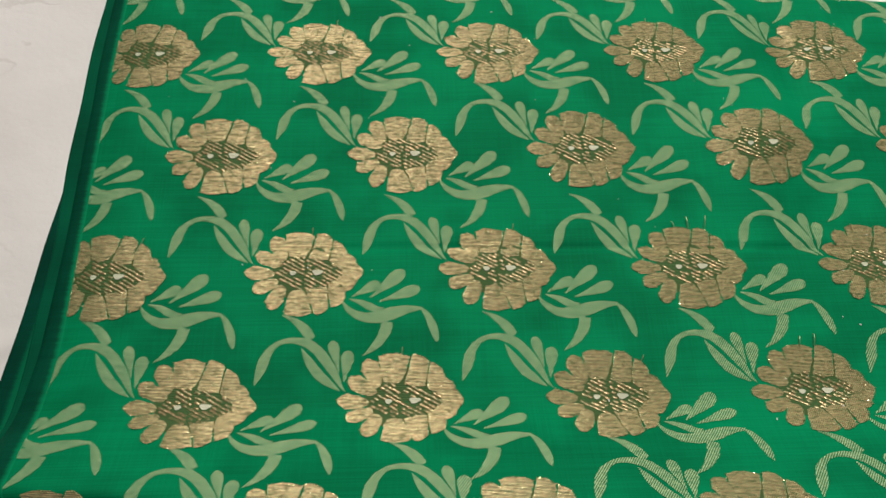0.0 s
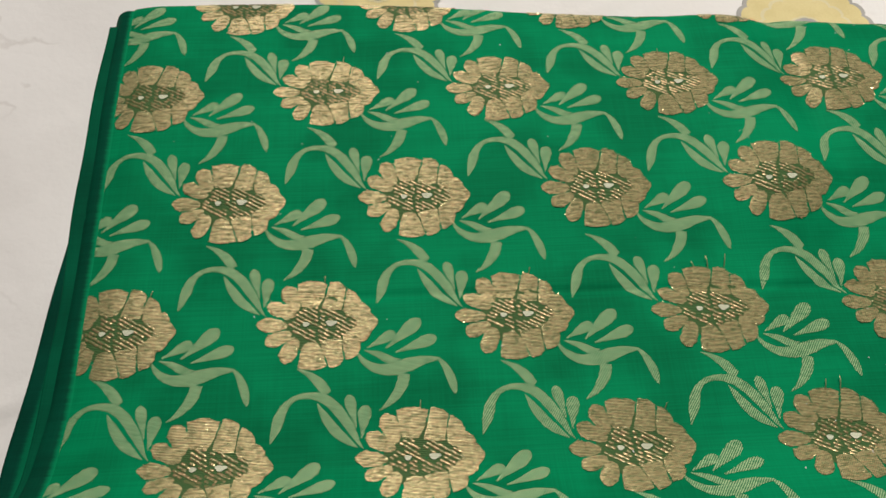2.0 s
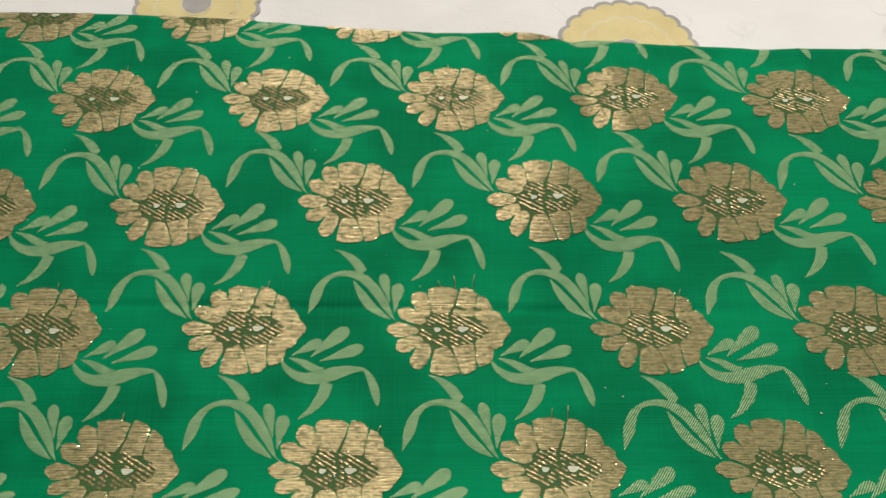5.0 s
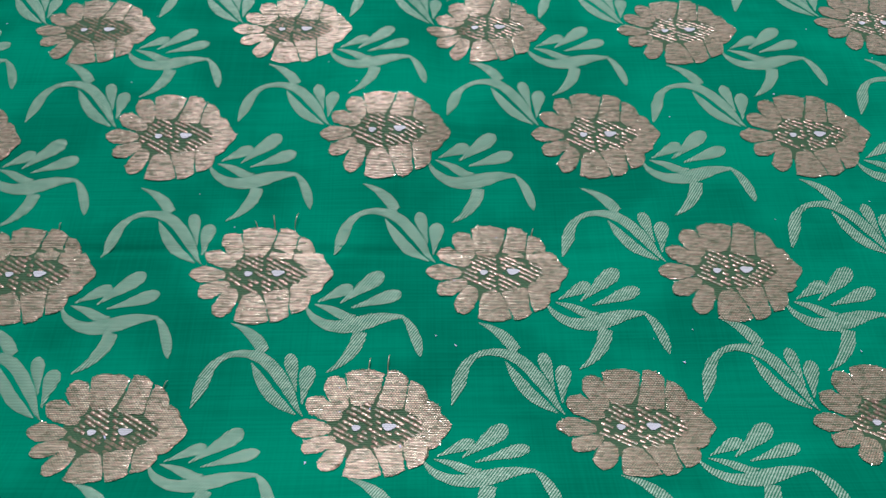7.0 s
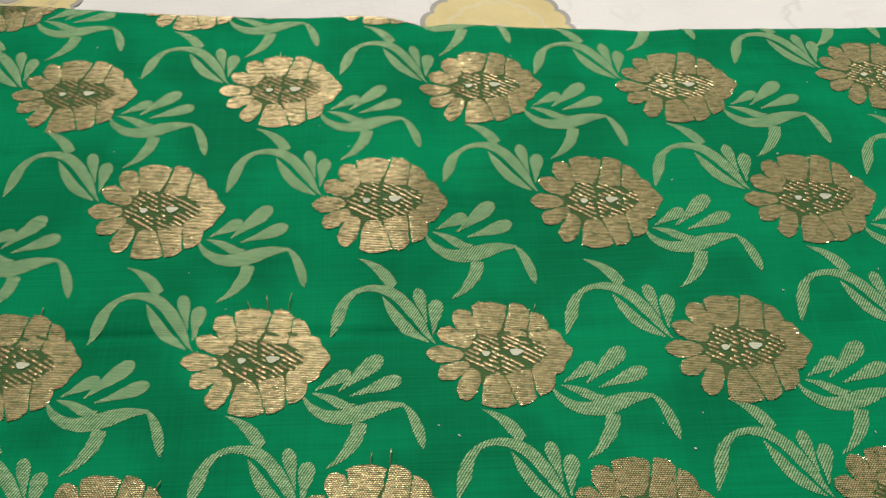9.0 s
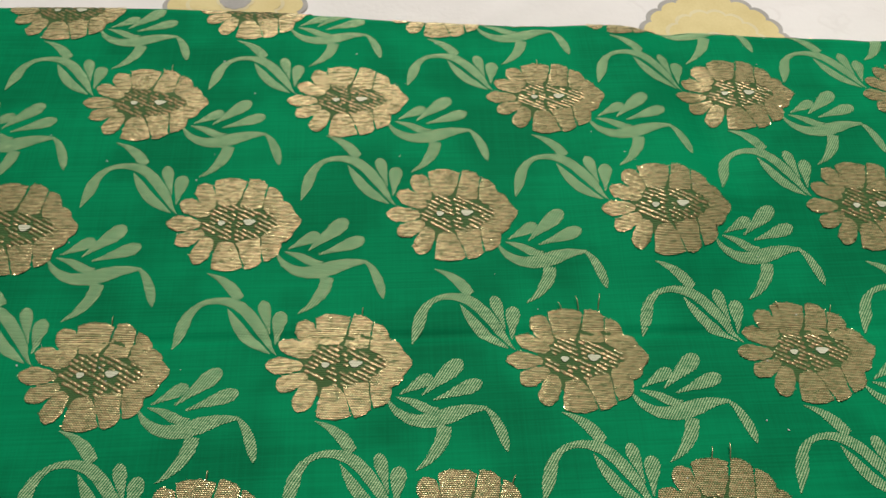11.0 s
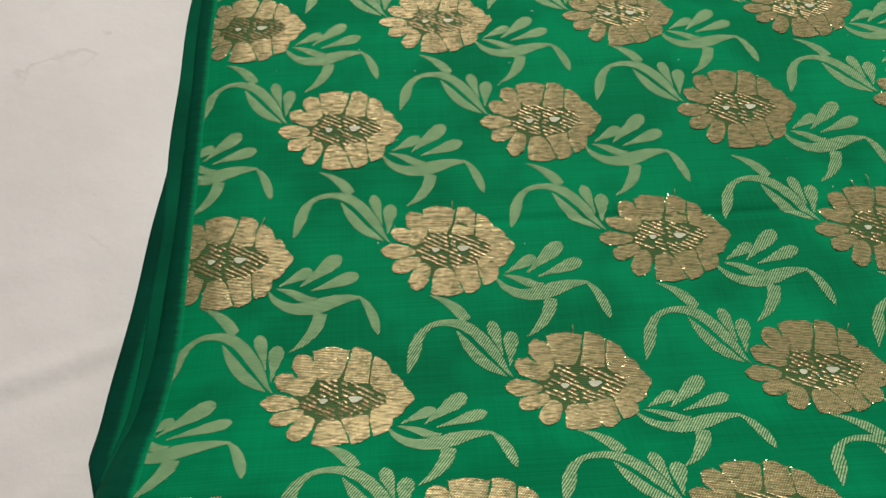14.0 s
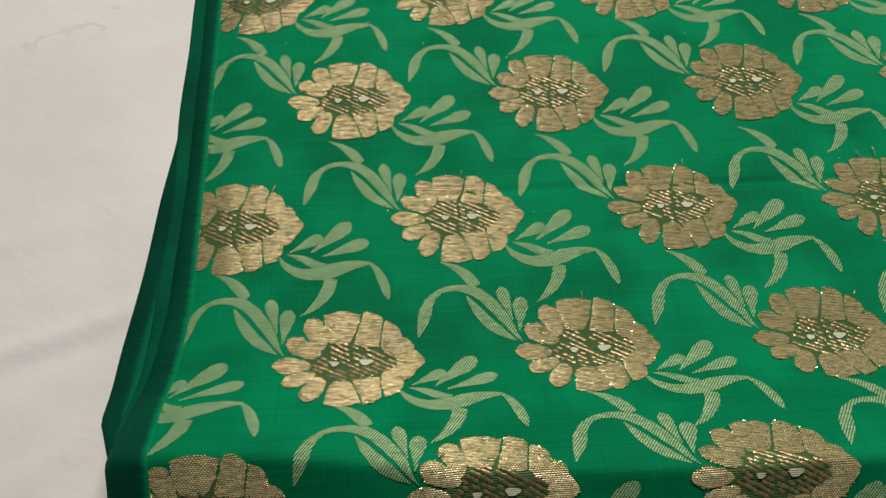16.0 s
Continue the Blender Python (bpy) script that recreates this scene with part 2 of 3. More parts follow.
def lifted(u, v, lift):
    e = 0.0004
    p = drape(u, v)
    n = np.cross(drape(u + e, v) - drape(u - e, v), drape(u, v + e) - drape(u, v - e))
    n /= np.linalg.norm(n, axis=-1, keepdims=True) + 1e-12
    return p + n * np.asarray(lift)[..., None]


# ---- building helpers ----
def mesh_object(name, verts, faces, material, parent=None, label="", uvs=None, flat=False):
    me = bpy.data.meshes.new(name)
    me.from_pydata([tuple(p) for p in verts], [], [tuple(f) for f in faces])
    me.materials.append(material)
    if uvs is not None:
        layer = me.uv_layers.new(name="weave")
        index = np.empty(len(me.loops), dtype=np.int32)
        me.loops.foreach_get("vertex_index", index)
        layer.data.foreach_set("uv", np.asarray(uvs, np.float32)[index].ravel())
    me.polygons.foreach_set("use_smooth", [not flat] * len(me.polygons))
    me.update()
    ob = new(name, me)
    ob.parent = parent
    if label:
        tagged(ob, label)
    return ob


def grid_faces(rows, cols, closed=False):
    out = []
    for r in range(rows - 1):
        for c in range(cols if closed else cols - 1):
            d = (c + 1) % cols
            out.append((r * cols + c, r * cols + d, (r + 1) * cols + d, (r + 1) * cols + c))
    return out


def woven(name, u, v, lift, material, parent, label=""):
    """A woven patch lying on the cloth, from grids of weave coordinates and lifts; None where the selvedge cuts all of it away."""
    if u.max() < CUT + 0.0008:
        return None
    u = np.maximum(u, CUT)
    rows, cols = u.shape
    verts = lifted(u, v, lift).reshape(-1, 3)
    uvs = np.stack([u, v], -1).reshape(-1, 2)
    return mesh_object(name, verts, grid_faces(rows, cols), material, parent, label, uvs)


def bezier_line(points, count):
    """A smooth line through the points (Catmull-Rom), evenly sampled by parameter."""
    p = np.asarray(points, float)
    p = np.vstack([2 * p[0] - p[1], p, 2 * p[-1] - p[-2]])
    t = np.linspace(0, len(points) - 1 - 1e-6, count)
    i, f = t.astype(int), (t % 1)[:, None]
    a, b, c, d = p[i], p[i + 1], p[i + 2], p[i + 3]
    return 0.5 * (2 * b + (c - a) * f + (2 * a - 5 * b + 4 * c - d) * f ** 2 + (3 * b - a - 3 * c + d) * f ** 3)


def ribbon(name, centre, points, material, parent, count=14, lanes=4):
    """A tapering ribbon of points (x mm, y mm, full width mm) about the flower's centre."""
    line = bezier_line(points, count)
    xy, width = line[:, :2], np.maximum(line[:, 2] * 0.91, 0.15)
    along = np.gradient(xy, axis=0)
    along /= np.linalg.norm(along, axis=1, keepdims=True)
    side = np.stack([-along[:, 1], along[:, 0]], -1)
    k = np.linspace(-1, 1, lanes + 1)
    jag = 1 + 0.05 * np.sin(np.arange(count) * 2.4 + centre[0] * 300)
    place = xy[:, None, :] + side[:, None, :] * (k[None, :, None] * (width * jag)[:, None, None] / 2)
    lift = 0.00016 + 0.00010 * (1 - k[None, :] ** 4) * np.ones((count, 1))
    return woven(name, centre[0] + place[..., 0] / 1000, centre[1] + place[..., 1] / 1000, lift, material, parent)


def leaf_points(base, tip, width):
    """A club-shaped leaf: narrow foot, full round head."""
    b, t = np.array(base, float), np.array(tip, float)
    shape = ((0, 0.10), (0.25, 0.36), (0.5, 0.74), (0.70, 1.0), (0.86, 0.92), (0.96, 0.56), (1.0, 0.12))
    return [(*(b + (t - b) * s), width * w) for s, w in shape]


# ---- room ----
def slab(name, x0, x1, y0, y1, z0, z1, material, label):
    v = [(x, y, z) for z in (z0, z1) for y in (y0, y1) for x in (x0, x1)]
    f = [(0, 2, 3, 1), (4, 5, 7, 6), (0, 1, 5, 4), (2, 6, 7, 3), (0, 4, 6, 2), (1, 3, 7, 5)]
    ob = mesh_object(name, v, f, material, flat=True)
    return tagged(ob, label, name.split("_")[0], kind="structure")


slab("floor", -2.1, 2.5, -2.3, 2.3, -0.65, -0.55, PAINT, "plain pale floor under the bed")
slab("ceiling", -2.1, 2.5, -2.3, 2.3, 2.10, 2.20, PAINT, "plain painted ceiling above the bed")
slab("wall_north", -2.1, 2.5, 2.2, 2.3, -0.55, 2.10, PAINT, "plain painted wall behind the bed")
slab("wall_south", -2.1, 2.5, -2.3, -2.2, -0.55, 2.10, PAINT, "plain painted wall at the foot end")
slab("wall_east", 2.4, 2.5, -2.2, 2.2, -0.55, 2.10, PAINT, "plain painted side wall of the room")
slab("wall_west", -2.1, -2.0, -2.2, 2.2, -0.55, 2.10, PAINT, "plain painted side wall of the room")


# ---- bed sheet ----
def sheet_height(x, y):
    z = 0.0010 * np.sin(x * 17 + 2 * np.sin(y * 9)) * np.sin(y * 13 + 1) + 0.0005 * np.sin(x * 55 + y * 31)
    far = smooth((y - 0.02) / 0.06)
    z = z * (1 - 0.8 * far * smooth((x + 0.02) / 0.05))
    for x0, y0, angle, length, wide, tall in ((-0.075, -0.142, 27, 0.075, 0.004, 0.0032), (-0.13, -0.100, 12, 0.06, 0.006, 0.0016),
                                              (-0.10, 0.010, 65, 0.07, 0.005, 0.0012), (-0.085, -0.20, 40, 0.05, 0.005, 0.0018),
                                              (-0.16, -0.03, -20, 0.06, 0.006, 0.0014), (0.225, 0.075, 38, 0.05, 0.004, 0.0012)):
        c, s = math.cos(radians(angle)), math.sin(radians(angle))
        a, b = (x - x0) * c + (y - y0) * s, -(x - x0) * s + (y - y0) * c
        b = b + 0.004 * np.sin(a * 40)
        z = z + 0.5 * tall * np.exp(-(a / length) ** 2) * (np.exp(-(b / wide) ** 2) - 0.5 * np.exp(-((b + 1.8 * wide) / (1.6 * wide)) ** 2))
    return z


def spaced(near0, near1, step, far0, far1):
    near = np.arange(near0, near1 + step / 2, step)
    return np.concatenate([np.linspace(far0, near0, 12)[:-1], near, np.linspace(near1, far1, 12)[1:]])


bed = tagged(new("bed"), "bed covered with a creased white sheet printed with yellow flowers", "bed")
gx, gy = np.meshgrid(spaced(-0.25, 0.60, 0.004, -0.80, 1.10), spaced(-0.30, 0.22, 0.004, -1.2, 0.9))
sheet_verts = np.stack([gx, gy, sheet_height(gx, gy)], -1).reshape(-1, 3)
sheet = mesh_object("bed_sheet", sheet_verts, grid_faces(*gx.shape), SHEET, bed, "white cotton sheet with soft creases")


def box_rounded(name, x0, x1, y0, y1, z0, z1, radius, material, parent, label=""):
    bm = bmesh.new()
    bmesh.ops.create_cube(bm, size=1)
    for v in bm.verts:
        v.co = Vector(((x0 + x1) / 2 + v.co.x * (x1 - x0), (y0 + y1) / 2 + v.co.y * (y1 - y0), (z0 + z1) / 2 + v.co.z * (z1 - z0)))
    bmesh.ops.bevel(bm, geom=bm.edges[:], offset=radius, segments=4, profile=0.5, affect="EDGES")
    me = bpy.data.meshes.new(name)
    bm.to_mesh(me)
    bm.free()
    me.materials.append(material)
    me.polygons.foreach_set("use_smooth", [True] * len(me.polygons))
    ob = new(name, me)
    ob.parent = parent
    if label:
        tagged(ob, label)
    return ob


box_rounded("mattress", -0.80, 1.10, -1.2, 0.9, -0.25, -0.006, 0.03, SHEET, bed)
box_rounded("bed_base", -0.78, 1.08, -1.18, 0.88, -0.55, -0.25, 0.01, PAINT, bed)


def scallop(name, cx, cy, inner, outer, lobes, depth, lift, material, parent, label=""):
    """A printed ring or disc with a scalloped rim, lying on the sheet."""
    n = lobes * 10
    a = np.linspace(0, 2 * math.pi, n, endpoint=False)
    rim = outer - depth + depth * np.abs(np.sin(a * lobes / 2)) ** 0.6
    k = np.linspace(0, 1, 8)[:, None]
    r = inner + (rim[None, :] - inner) * k
    x, y = cx + r * np.cos(a), cy + r * np.sin(a)
    z = sheet_height(x, y) + lift
    return mesh_object(name, np.stack([x, y, z], -1).reshape(-1, 3), grid_faces(*x.shape, closed=True), material, parent, label)


for cx, cy, k in ((0.104, 0.089, 1.0), (0.331, 0.053, 1.10)):
    motif = scallop("flower_print", cx, cy, 0.0005, 0.0345 * k, 22, 0.0022, 0.0006, PRINT_GREY, sheet, "printed yellow flower with a scalloped grey outline")
    scallop("yellow_field", cx, cy, 0.0005, 0.0322 * k, 22, 0.0020, 0.0008, PRINT_YELLOW, motif)
    scallop("cream_ring", cx, cy, 0.0005, 0.0236 * k, 16, 0.0022, 0.0010, PRINT_CREAM, motif)
    scallop("yellow_ring", cx, cy, 0.0005, 0.0218 * k, 16, 0.0020, 0.0012, PRINT_YELLOW, motif)
    scallop("pale_ring", cx, cy, 0.0005, 0.0092 * k, 10, 0.0008, 0.0014, PRINT_CREAM, motif)
    scallop("grey_centre", cx, cy, 0.0002, 0.0078 * k, 10, 0.0005, 0.0016, PRINT_GREY, motif)


# ---- folded sari ----
sari = tagged(new("folded_sari"), "folded green silk-cotton sari with woven gold flowers, on the bed", "sari")

us = np.concatenate([np.arange(CUT, RIGHT, 0.003), [RIGHT]])
vs = np.arange(-0.270, 0.086, 0.0014)
gu, gv = np.meshgrid(us, vs)
top_points = drape(gu, gv)
top_points[..., 2] = np.maximum(top_points[..., 2], 0.002)
cloth = mesh_object("top_layer", top_points.reshape(-1, 3), grid_faces(*gu.shape), GREEN, sari, "bright green silk-cotton ground", np.stack([gu, gv], -1).reshape(-1, 2))


def outer_edge(v):
    """How far the under layer's fold reaches out beside the pattern."""
    return -0.0268 - 0.0045 * smooth((0.0 - v) / 0.10) - 0.0100 * smooth((-0.06 - v) / 0.122) ** 1.3 + 0.0070 * np.clip((-0.186 - v) / 0.017, 0, 1) + 0.0005 * np.sin(v * 70)


# the dark selvedge rolls over the stack's side; the next fold shows beside it, lower
vv = np.arange(-0.262, 0.060, 0.002)
q = np.linspace(0, 1, 9)
gq, gw = np.meshgrid(q, vv)
anchor = drape(np.full_like(gw, CUT), gw)
reach = 0.0100 + 0.003 * smooth((-0.10 - gw) / 0.1) + 0.0010 * smooth((-0.178 - gw) / 0.022)
sx = anchor[..., 0] - reach * gq
sz = anchor[..., 2] + 0.0003 * np.sin(gq * 6) - 0.0056 * gq ** 4
sel = mesh_object("selvedge", np.stack([sx, anchor[..., 1], sz], -1).reshape(-1, 3), [f[::-1] for f in grid_faces(*gq.shape)], SELVEDGE, sari, "plain dark green selvedge band", np.stack([CUT - reach * gq, gw], -1).reshape(-1, 2))


def selvedge_edge(v):
    return CUT - 0.0112 - 0.003 * smooth((-0.10 - v) / 0.1) - 0.002 * smooth((-0.14 - v) / 0.06)


def under_fold(level, edge_at, out, thick, back, front, material, label=""):
    """One folded layer of the stack: a flat loop of cloth whose side bulges out in a rounded fold."""
    w = np.append(np.arange(back, front, -0.003), front)
    a = np.linspace(90, 270, 9)
    profile = [(0.011, 1.0)] + [(math.cos(radians(k)), math.sin(radians(k))) for k in a] + [(0.011, -1.0)]
    verts, uvs = [], []
    for y in w:
        edge = float(edge_at(y)) + out
        close = 1 - 0.75 * float(smooth((front + 0.006 - y) / 0.006))
        for i, (c, s) in enumerate(profile):
            x = edge + thick / 2 + (c * thick / 2 if 0 < i < len(profile) - 1 else c)
            ripple = 0.0005 * math.sin(y * 90 + level * 900) + 0.0004 * math.sin(y * 37)
            verts.append((x + ripple, y, level + float(lift_at(y)) * min(1.0, level / H * 1.1) + s * close * thick / 2 + ripple * 0.5))
            uvs.append((x - edge, y + 0.3))
    faces = grid_faces(len(w), len(profile)) + [tuple(range((len(w) - 1) * len(profile), len(w) * len(profile)))]
    return mesh_object("under_layer", verts, faces, material, sari, label, uvs)


under_fold(H - 0.0050, selvedge_edge, -0.0016, 0.0024, 0.049, -0.197, ROLLED_SHADED, "rolled green edge of the second layer")
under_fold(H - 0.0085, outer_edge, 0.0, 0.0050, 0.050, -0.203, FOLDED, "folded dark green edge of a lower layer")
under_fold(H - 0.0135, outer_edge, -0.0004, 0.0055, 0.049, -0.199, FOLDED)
under_fold(H - 0.0190, outer_edge, -0.0008, 0.0060, 0.051, -0.202, UNDER_SHADED)
under_fold(H - 0.0252, outer_edge, -0.0012, 0.0090, 0.050, -0.205, UNDER_SHADED)
box_rounded("inner_layers", -0.010, RIGHT - 0.004, -0.192, 0.018, 0.001, H - 0.0052, 0.003, UNDER_SHADED, sari)

# petals clockwise from the stalk side: two corners of the foot, two shoulders (mm), bulge of the cap and its fullness
UPPER_PETALS = [
    ((-17.0, -1.5), (-17.0, 1.4), (-25.0, -2.9), (-24.6, 3.9), 3.8, 2.0), ((-15.8, 2.6), (-13.2, 4.8), (-23.4, 5.4), (-20.2, 11.2), 3.0, 2.0),
    ((-14.0, 5.6), (-11.4, 8.0), (-19.4, 13.0), (-13.2, 16.6), 2.8, 2.2), ((-10.8, 8.2), (-4.0, 8.2), (-12.6, 18.6), (-0.5, 18.0), 1.5, 2.0),
    ((-2.8, 7.4), (5.4, 6.2), (0.5, 19.2), (7.0, 16.2), 1.0, 2.2), ((6.0, 5.9), (10.4, 3.6), (7.6, 15.8), (13.0, 9.2), 1.5, 2.0),
    ((9.6, 4.0), (11.8, 1.2), (12.7, 9.2), (17.0, 5.0), 1.0, 2.2)]
LOWER_PETALS = [
    ((11.6, 2.0), (11.6, -2.2), (16.5, 5.3), (16.5, -5.3), 3.6, 1.35), ((11.8, -1.4), (8.4, -4.2), (17.0, -4.8), (12.7, -9.0), 1.0, 2.2),
    ((9.2, -3.7), (5.8, -6.3), (12.9, -8.8), (7.0, -16.6), 2.3, 2.0), ((5.4, -6.6), (-3.2, -8.4), (6.1, -16.8), (0.5, -19.7), 0.8, 2.2),
    ((-3.9, -8.6), (-9.6, -8.6), (-0.3, -19.0), (-11.6, -19.0), 1.3, 2.0), ((-11.2, -7.6), (-15.0, -5.4), (-13.0, -15.0), (-19.6, -13.4), 2.9, 2.2),
    ((-14.6, -4.8), (-16.4, -2.4), (-20.0, -9.6), (-24.2, -4.2), 3.0, 2.0)]
CORE_AT = (-2.4, 0.0)


def blob(name, centre, cx, cy, rx, ry, lobes, depth, lift, material, parent, label=""):
    a = np.linspace(0, 2 * math.pi, 57)
    k = np.linspace(0.02, 1, 7)[:, None]
    r = (1 + depth * np.sin(a * lobes + 0.6))[None, :] * k
    u, v = centre[0] + (cx + rx * r * np.cos(a)) / 1000, centre[1] + (cy + ry * r * np.sin(a)) / 1000
    return woven(name, u, v, np.full(u.shape, lift), material, parent, label)


def flower(centre, rng):
    back = blob("flower_motif", centre, -2.4, 0.0, 15.8, 13.6, 9, 0.03, 0.00016, CORE, cloth, "woven gold flower with a dark olive centre")
    if back is None:
        return
    loops = []
    s = np.concatenate([np.linspace(0, 0.72, 6), np.linspace(0.80, 1, 6)])[:, None, None]
    k = np.linspace(-1, 1, 8)[None, :, None]
    for i, (foot_a, foot_b, end_a, end_b, bulge, full) in enumerate(UPPER_PETALS + LOWER_PETALS):
        foot_a, foot_b, end_a, end_b = (np.array((q[0] - 0.4, q[1] * (1.0 if q[1] > 0 else 0.955))) for q in (foot_a, foot_b, end_a, end_b))
        chord, way = end_b - end_a, (end_a + end_b - foot_a - foot_b) / 2
        out = np.array((-chord[1], chord[0])) / np.linalg.norm(chord)
        out = out if out @ way > 0 else -out
        spread = s ** 0.85
        edge_a, edge_b = foot_a + (end_a - foot_a) * s, foot_b + (end_b - foot_b) * s
        belly = 0.5 * np.sin(np.pi * spread) * k * chord / np.linalg.norm(chord)
        cap = bulge * (1 - np.abs(k) ** full) * smooth((s - 0.35) / 0.65) * out
        foot = -0.7 * (1 - k ** 2) * (1 - s) ** 3 * out
        place = (edge_a + edge_b) / 2 + (edge_b - edge_a) / 2 * k * 0.985 + belly * (0.0 if bulge < 1.2 else 1.0) + cap + foot
        place = place + rng.normal(0, 0.13, place.shape)
        lift = 0.00024 + 0.00003 * (i % 2) + 0.00010 * (1 - k[..., 0] ** 4) * np.ones((len(s), 1))
        for _ in range(9):
            r, c = (11, rng.integers(0, 8)) if rng.random() < 0.5 else (rng.integers(3, 12), rng.choice((0, 7, rng.integers(1, 7))))
            loops.append((centre[0] + place[r, c, 0] / 1000, centre[1] + place[r, c, 1] / 1000))
        woven("petal", centre[0] + place[..., 0] / 1000, centre[1] + place[..., 1] / 1000, lift, GOLD, back)
    # tiny tilted metal flecks, a little proud, added round the petals to imitate sparkle
    verts, faces = [], []
    for u, v in loops:
        if u < CUT + 0.0005:
            continue
        mid = lifted(np.array(u), np.array(v), np.array(0.0006))
        turn = Euler((rng.normal(0, 0.45), rng.normal(0, 0.30), rng.uniform(-0.5, 0.5))).to_matrix()
        base, long = len(verts), rng.uniform(0.00014, 0.00028)
        verts += [mid + np.array(turn @ Vector((x * long, y * 0.00010, z * 0.0001))) for x, y, z in ((-1, -1, 0), (1, -1, 0), (1, 1, 0), (-1, 1, 0), (0, 0, -2))]
        faces += [(base, base + 1, base + 2, base + 3), (base, base + 4, base + 1), (base + 2, base + 4, base + 3)]
    if faces:
        mesh_object("edge_sparkle", verts, faces, SPARK, back, "tiny tilted gold flecks added as sparkle round the petals", np.zeros((len(verts), 2)), flat=True)
    blob("eye", centre, -9.3, 0.2, 1.3, 1.0, 3, 0.1, 0.00050, EYE, back, "small cream dot")
    blob("eye", centre, 0.7, 0.4, 2.1, 1.2, 3, 0.15, 0.00050, EYE, back, "small cream dot")
    # loose gold floats over the centre
    ends, sides = (-1, -0.7, 0.7, 1), ((-0.60, 0.2), (-0.32, 1.0), (0.32, 1.0), (0.60, 0.2))
    slope = radians(-31)
    run, step = np.array((math.cos(slope), math.sin(slope))), np.array((-math.sin(slope), math.cos(slope)))
    fu, fv, fl, faces = [], [], [], []
    for row in range(-9, 10):
        for col in range(-14, 15):
            x, y = np.array(CORE_AT) + run * (col * 1.75 + row * 0.6 + rng.normal(0, 0.12)) + step * (row * 1.62 + rng.normal(0, 0.10))
            wavy = 1 + 0.12 * math.sin(6 * math.atan2(y, x - CORE_AT[0]) + 1)
            along = (x - CORE_AT[0]) / 12.8
            if along ** 2 + (y / (7.4 * (1 - 0.26 * along))) ** 2 > wavy or rng.random() < 0.12 or abs(x + 4.4 - 0.1 * y) < 0.7:
                continue
            if math.hypot(x + 9.3, y) < 1.9 or math.hypot((x - 0.7) / 1.4, y) < 1.9:
                continue
            half, base, up_by = 0.86 + rng.random() * 0.30, len(fu), rng.uniform(0.8, 1.3)
            for e in ends:
                fit = 1.0 if abs(e) < 1 else 0.7
                for side, up in sides:
                    px, py = np.array((x, y)) + run * (e * half) + step * (side * fit)
                    fu.append(max(centre[0] + px / 1000, CUT))
                    fv.append(centre[1] + py / 1000)
                    fl.append(0.00022 + 0.00020 * up * up_by * (0.4 + 0.6 * fit))
            faces += [tuple(base + k for k in f) for f in grid_faces(4, 4)]
    fu, fv, fl = np.array(fu), np.array(fv), np.array(fl)
    mesh_object("centre_brocade", lifted(fu, fv, fl), faces, FLOAT, back, "glinting loose gold threads over the centre", np.stack([fu, fv], -1))


def leaf_spray(centre):
    centre = (centre[0] - 0.0004, centre[1] + 0.0003)
    body = ribbon("leaf_spray", centre, [(11.4, -13.0, 0.5), (14.2, -17.2, 2.6), (19.4, -20.4, 4.2), (25.7, -20.8, 5.6), (31.7, -19.2, 6.0), (37.7, -17.6, 3.9), (43.9, -17.2, 1.0)], LEAF, cloth, 22)
    if body is None:
        return
    tagged(body, "pale green woven leaf spray with a curling tail")
    ribbon("tail", centre, [(43.2, -17.0, 0.8), (45.7, -20.2, 2.7), (47.8, -25.2, 3.8), (48.9, -29.6, 2.8), (49.3, -32.2, 0.4)], LEAF, body)
    ribbon("stem", centre, [(29.8, -23.0, 5.0), (28.8, -27.2, 5.0), (26.8, -30.8, 4.3), (23.7, -34.4, 2.5), (19.8, -37.2, 0.3)], LEAF, body)
    ribbon("leaf", centre, leaf_points((15.4, -11.4), (26.6, -5.2), 4.9), LEAF, body)
    ribbon("leaf", centre, leaf_points((22.8, -12.0), (36.8, 0.2), 6.4), LEAF, body)
    ribbon("leaf", centre, leaf_points((26.6, -13.8), (43.0, -8.0), 5.5), LEAF, body)
    ribbon("leaf", centre, [(14.4, -12.4, 0.4), (19.5, -14.2, 2.7), (23.0, -16.2, 3.6), (25.8, -17.2, 2.6), (28.2, -16.7, 0.4)], LEAF, body)


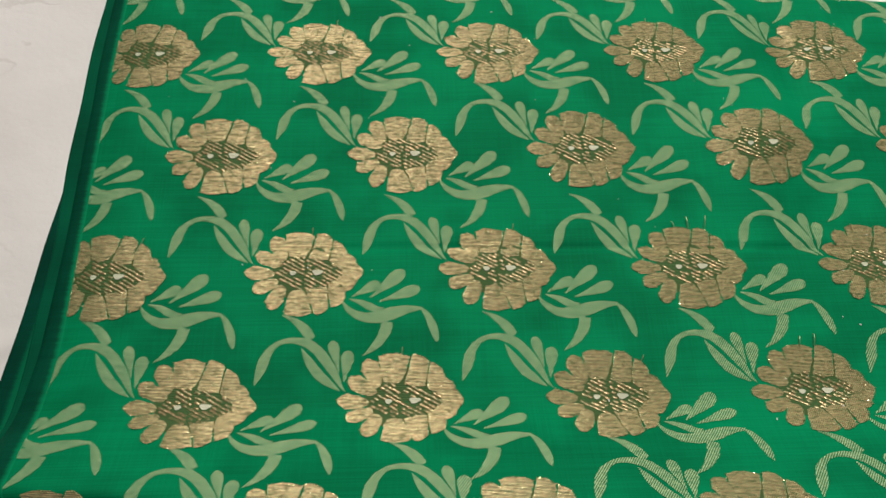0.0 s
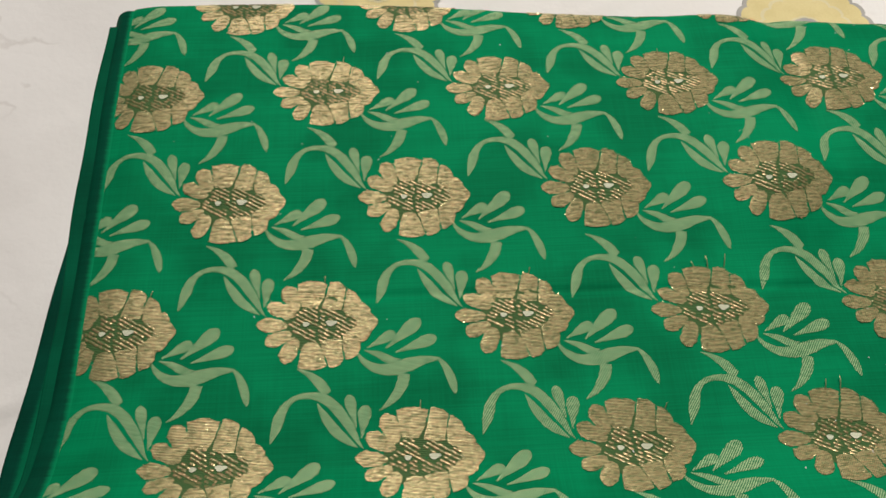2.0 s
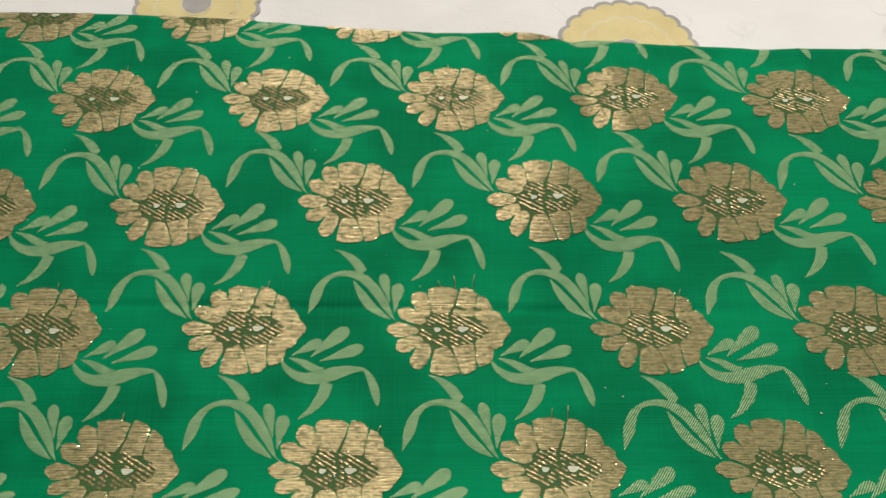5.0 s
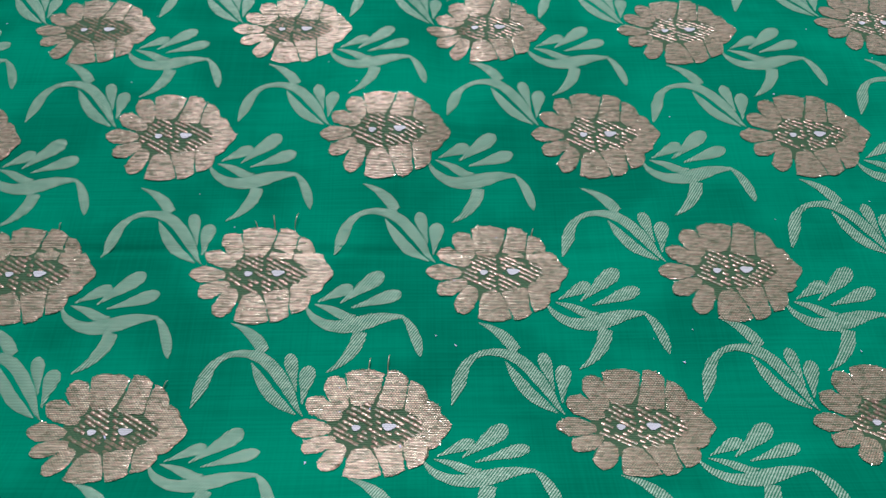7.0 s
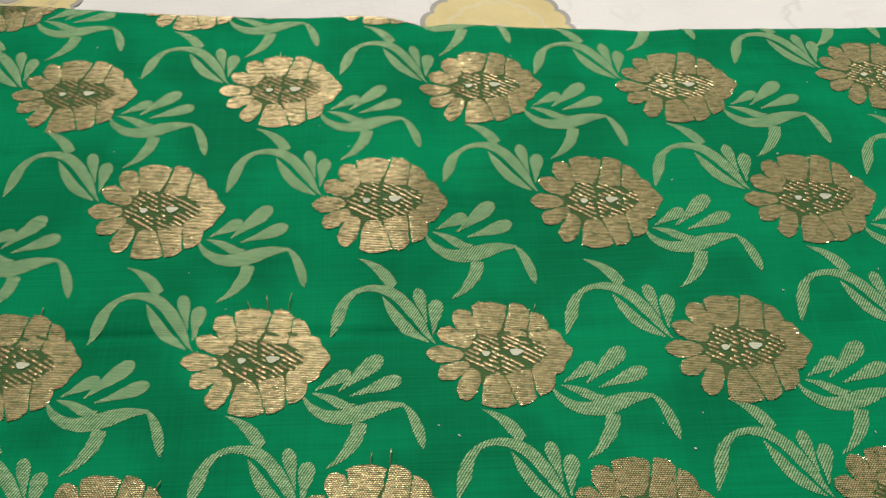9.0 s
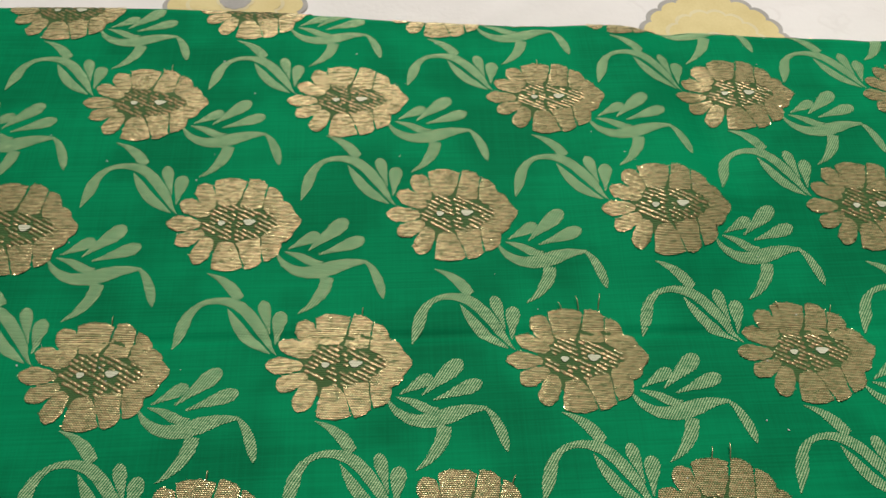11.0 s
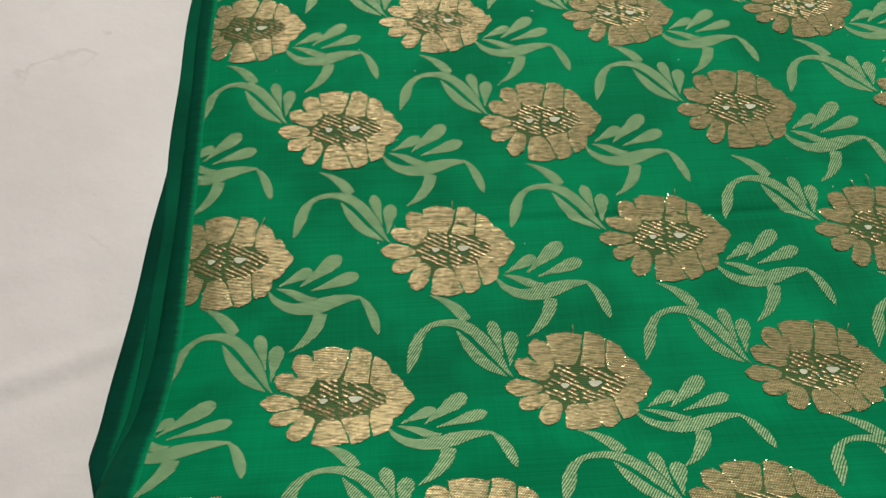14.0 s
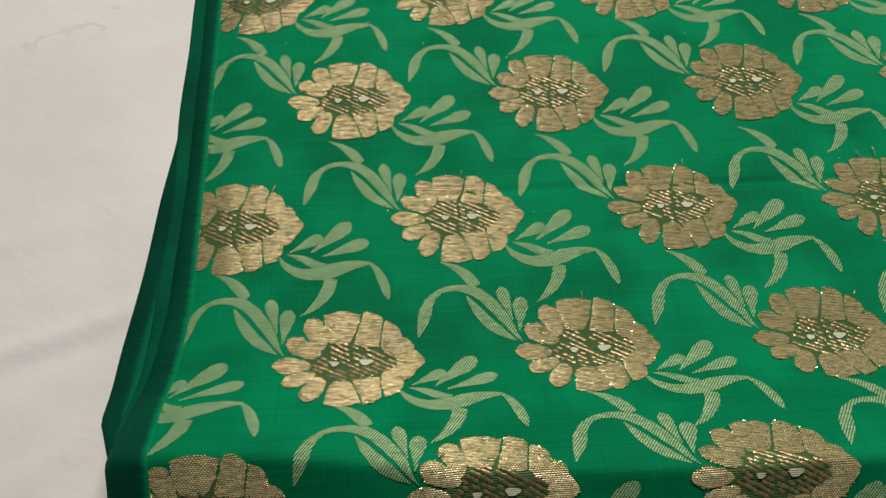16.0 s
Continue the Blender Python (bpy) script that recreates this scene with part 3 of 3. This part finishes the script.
def vine(centre):
    centre = (centre[0] + 0.0004, centre[1] + 0.0003)
    body = ribbon("vine_motif", centre, [(-61.0, 7.6, 0.5), (-58.7, 14.6, 4.6), (-57.0, 20.0, 3.9), (-54.4, 23.4, 2.5), (-51.0, 25.4, 2.2), (-46.3, 25.8, 2.9), (-41.3, 24.4, 4.1), (-37.2, 21.2, 4.4), (-33.4, 16.2, 4.4), (-30.3, 11.2, 3.2), (-28.2, 7.0, 1.6), (-26.2, 4.2, 0.3)], LEAF, cloth, 30)
    if body is None:
        return
    tagged(body, "pale green woven curling vine with buds")
    ribbon("leaf", centre, [(-43.6, 22.4, 0.4), (-40.6, 17.0, 3.5), (-36.8, 11.6, 4.3), (-33.0, 8.2, 3.4), (-28.4, 4.8, 0.4)], LEAF, body)
    ribbon("bud", centre, leaf_points((-28.8, 12.4), (-31.8, 25.4), 4.7), LEAF, body)
    ribbon("bud", centre, leaf_points((-26.8, 8.2), (-25.2, 21.0), 5.6), LEAF, body)
    ribbon("tail", centre, [(-51.8, 36.8, 0.3), (-47.4, 34.6, 2.4), (-43.6, 31.4, 4.2), (-41.4, 28.6, 4.4), (-39.6, 26.4, 3.2)], LEAF, body)


PITCH, ROW = 0.080, 0.0571
ROW_SHIFT = {-1: 0.0, 0: 0.0, 1: 0.0007, 2: -0.0012, 3: 0.0, 4: 0.0010}


PULLED = {
    (0, 0): (0.0012, -0.0008), (1, 0): (0.0009, 0.0), (2, 0): (0.0004, -0.0002), (3, 0): (0.0005, 0.0003), (4, 0): (0.0010, 0.0), (5, 0): (0.0010, -0.0017), (6, 0): (0.0036, 0.0024),
    (-1, 1): (0.0, -0.0017), (0, 1): (0.0, -0.0017), (1, 1): (-0.0004, -0.0010), (2, 1): (-0.0006, 0.0005), (3, 1): (-0.0001, -0.0003), (4, 1): (0.0012, 0.0004), (5, 1): (0.0003, -0.0018),
    (-1, 2): (0.0, -0.0013), (0, 2): (-0.0005, -0.0013), (1, 2): (-0.0006, 0.0), (2, 2): (-0.0009, 0.0008), (3, 2): (-0.0004, 0.0), (4, 2): (0.0006, 0.0003), (5, 2): (0.0009, -0.0012),
    (-1, 3): (0.0018, 0.0008), (0, 3): (0.0014, -0.0011), (4, 3): (0.0011, -0.0005)}


def stretched(u, row):
    """Centre of a flower: the even repeat, pulled a little out of true as the cloth lies."""
    v = -ROW * row + ROW_SHIFT[row]
    across = {-1: 0.0036, 0: 0.0036, 1: 0.0034, 2: 0.0025, 3: 0.0009, 4: 0.0034}[row]
    across -= across * 1.0 * float(smooth((u - 0.24) / 0.17))
    du, dv = PULLED.get((round(u / PITCH - (0.5 if row % 2 else 0.0)), row), (0.0, 0.0))
    return (u + across + du, v + dv)


rng = np.random.default_rng(7)
for row in range(-1, 5):
    offset = 0.5 if row % 2 else 0.0
    for col in range(-1, 7):
        centre = stretched(PITCH * (col + offset), row)
        flower(centre, rng)
        leaf_spray(centre)
        vine(centre)


# ---- loose thread ends and lint ----
def thread_end(col, row, dx, dy, reach, lean, rise):
    u, v = stretched(PITCH * (col + (0.5 if row % 2 else 0.0)), row)
    foot = lifted(np.array(u + dx / 1000), np.array(v + dy / 1000), np.array(0.0003))
    t = np.linspace(0, 1, 7)
    spine = np.stack([foot[0] + lean * t ** 1.5 / 1000, foot[1] + reach * t / 1000, foot[2] + rise * np.sin(t * 2.2) / 1000], -1)
    a = np.linspace(0, 2 * math.pi, 5)[:-1]
    ring = np.stack([np.cos(a), 0 * a, np.sin(a)], -1) * 0.00016
    verts = (spine[:, None, :] + ring[None]).reshape(-1, 3)
    mesh_object("loose_thread", verts, grid_faces(7, 4, closed=True), THREAD, cloth, "loose gold thread end", np.zeros((len(verts), 2)))


for spec in ((3, 2, -2, 19, 5.0, -0.6, 1.6), (3, 2, 5, 19, 5.5, 1.0, 2.0), (3, 2, -8, 19, 3.0, -1.0, 1.0), (2, 2, 3, 19, 2.5, 0.4, 1.0), (3, 3, -6, 19, 4.0, 0.6, 1.5),
             (3, 3, 0, 19, 5.0, 0.5, 1.5), (4, 2, -10, 17, 3.0, -0.6, 0.8), (1, 3, -4, 19, 3.0, 0.3, 1.0), (4, 2, 8, 15, 3.0, 0.8, 1.0), (1, 2, -2, 19, 2.6, 0.2, 0.8),
             (2, 3, 10, 14, 3.0, 1.2, 1.0), (0, 2, 8, 15, 3.0, 0.9, 0.9), (3, 0, -6, 18, 3.0, -0.2, 1.0), (1, 0, 3, 19, 2.5, 0.4, 0.7)):
    thread_end(*spec)

lint_verts, lint_faces = [], []
for k in range(64):
    u, v = rng.uniform(0.0, 0.48), rng.uniform(-0.19, 0.035)
    centre = lifted(np.array(u), np.array(v), np.array(0.0004))
    size, long = rng.uniform(0.00012, 0.00030), rng.uniform(1.0, 2.6)
    turn, base = rng.uniform(0, math.pi), len(lint_verts)
    for dx, dy, dz in ((-long, 0, 0), (0, -1, 0), (long, 0, 0), (0, 1, 0), (0, 0, 1)):
        lint_verts.append(centre + size * np.array((dx * math.cos(turn) - dy * math.sin(turn), dx * math.sin(turn) + dy * math.cos(turn), dz)))
    lint_faces += [(base, base + 1, base + 4), (base + 1, base + 2, base + 4), (base + 2, base + 3, base + 4), (base + 3, base, base + 4)]
tagged(mesh_object("lint", lint_verts, lint_faces, LINT), "tiny white specks of lint scattered on the green cloth", "lint", kind="stuff")
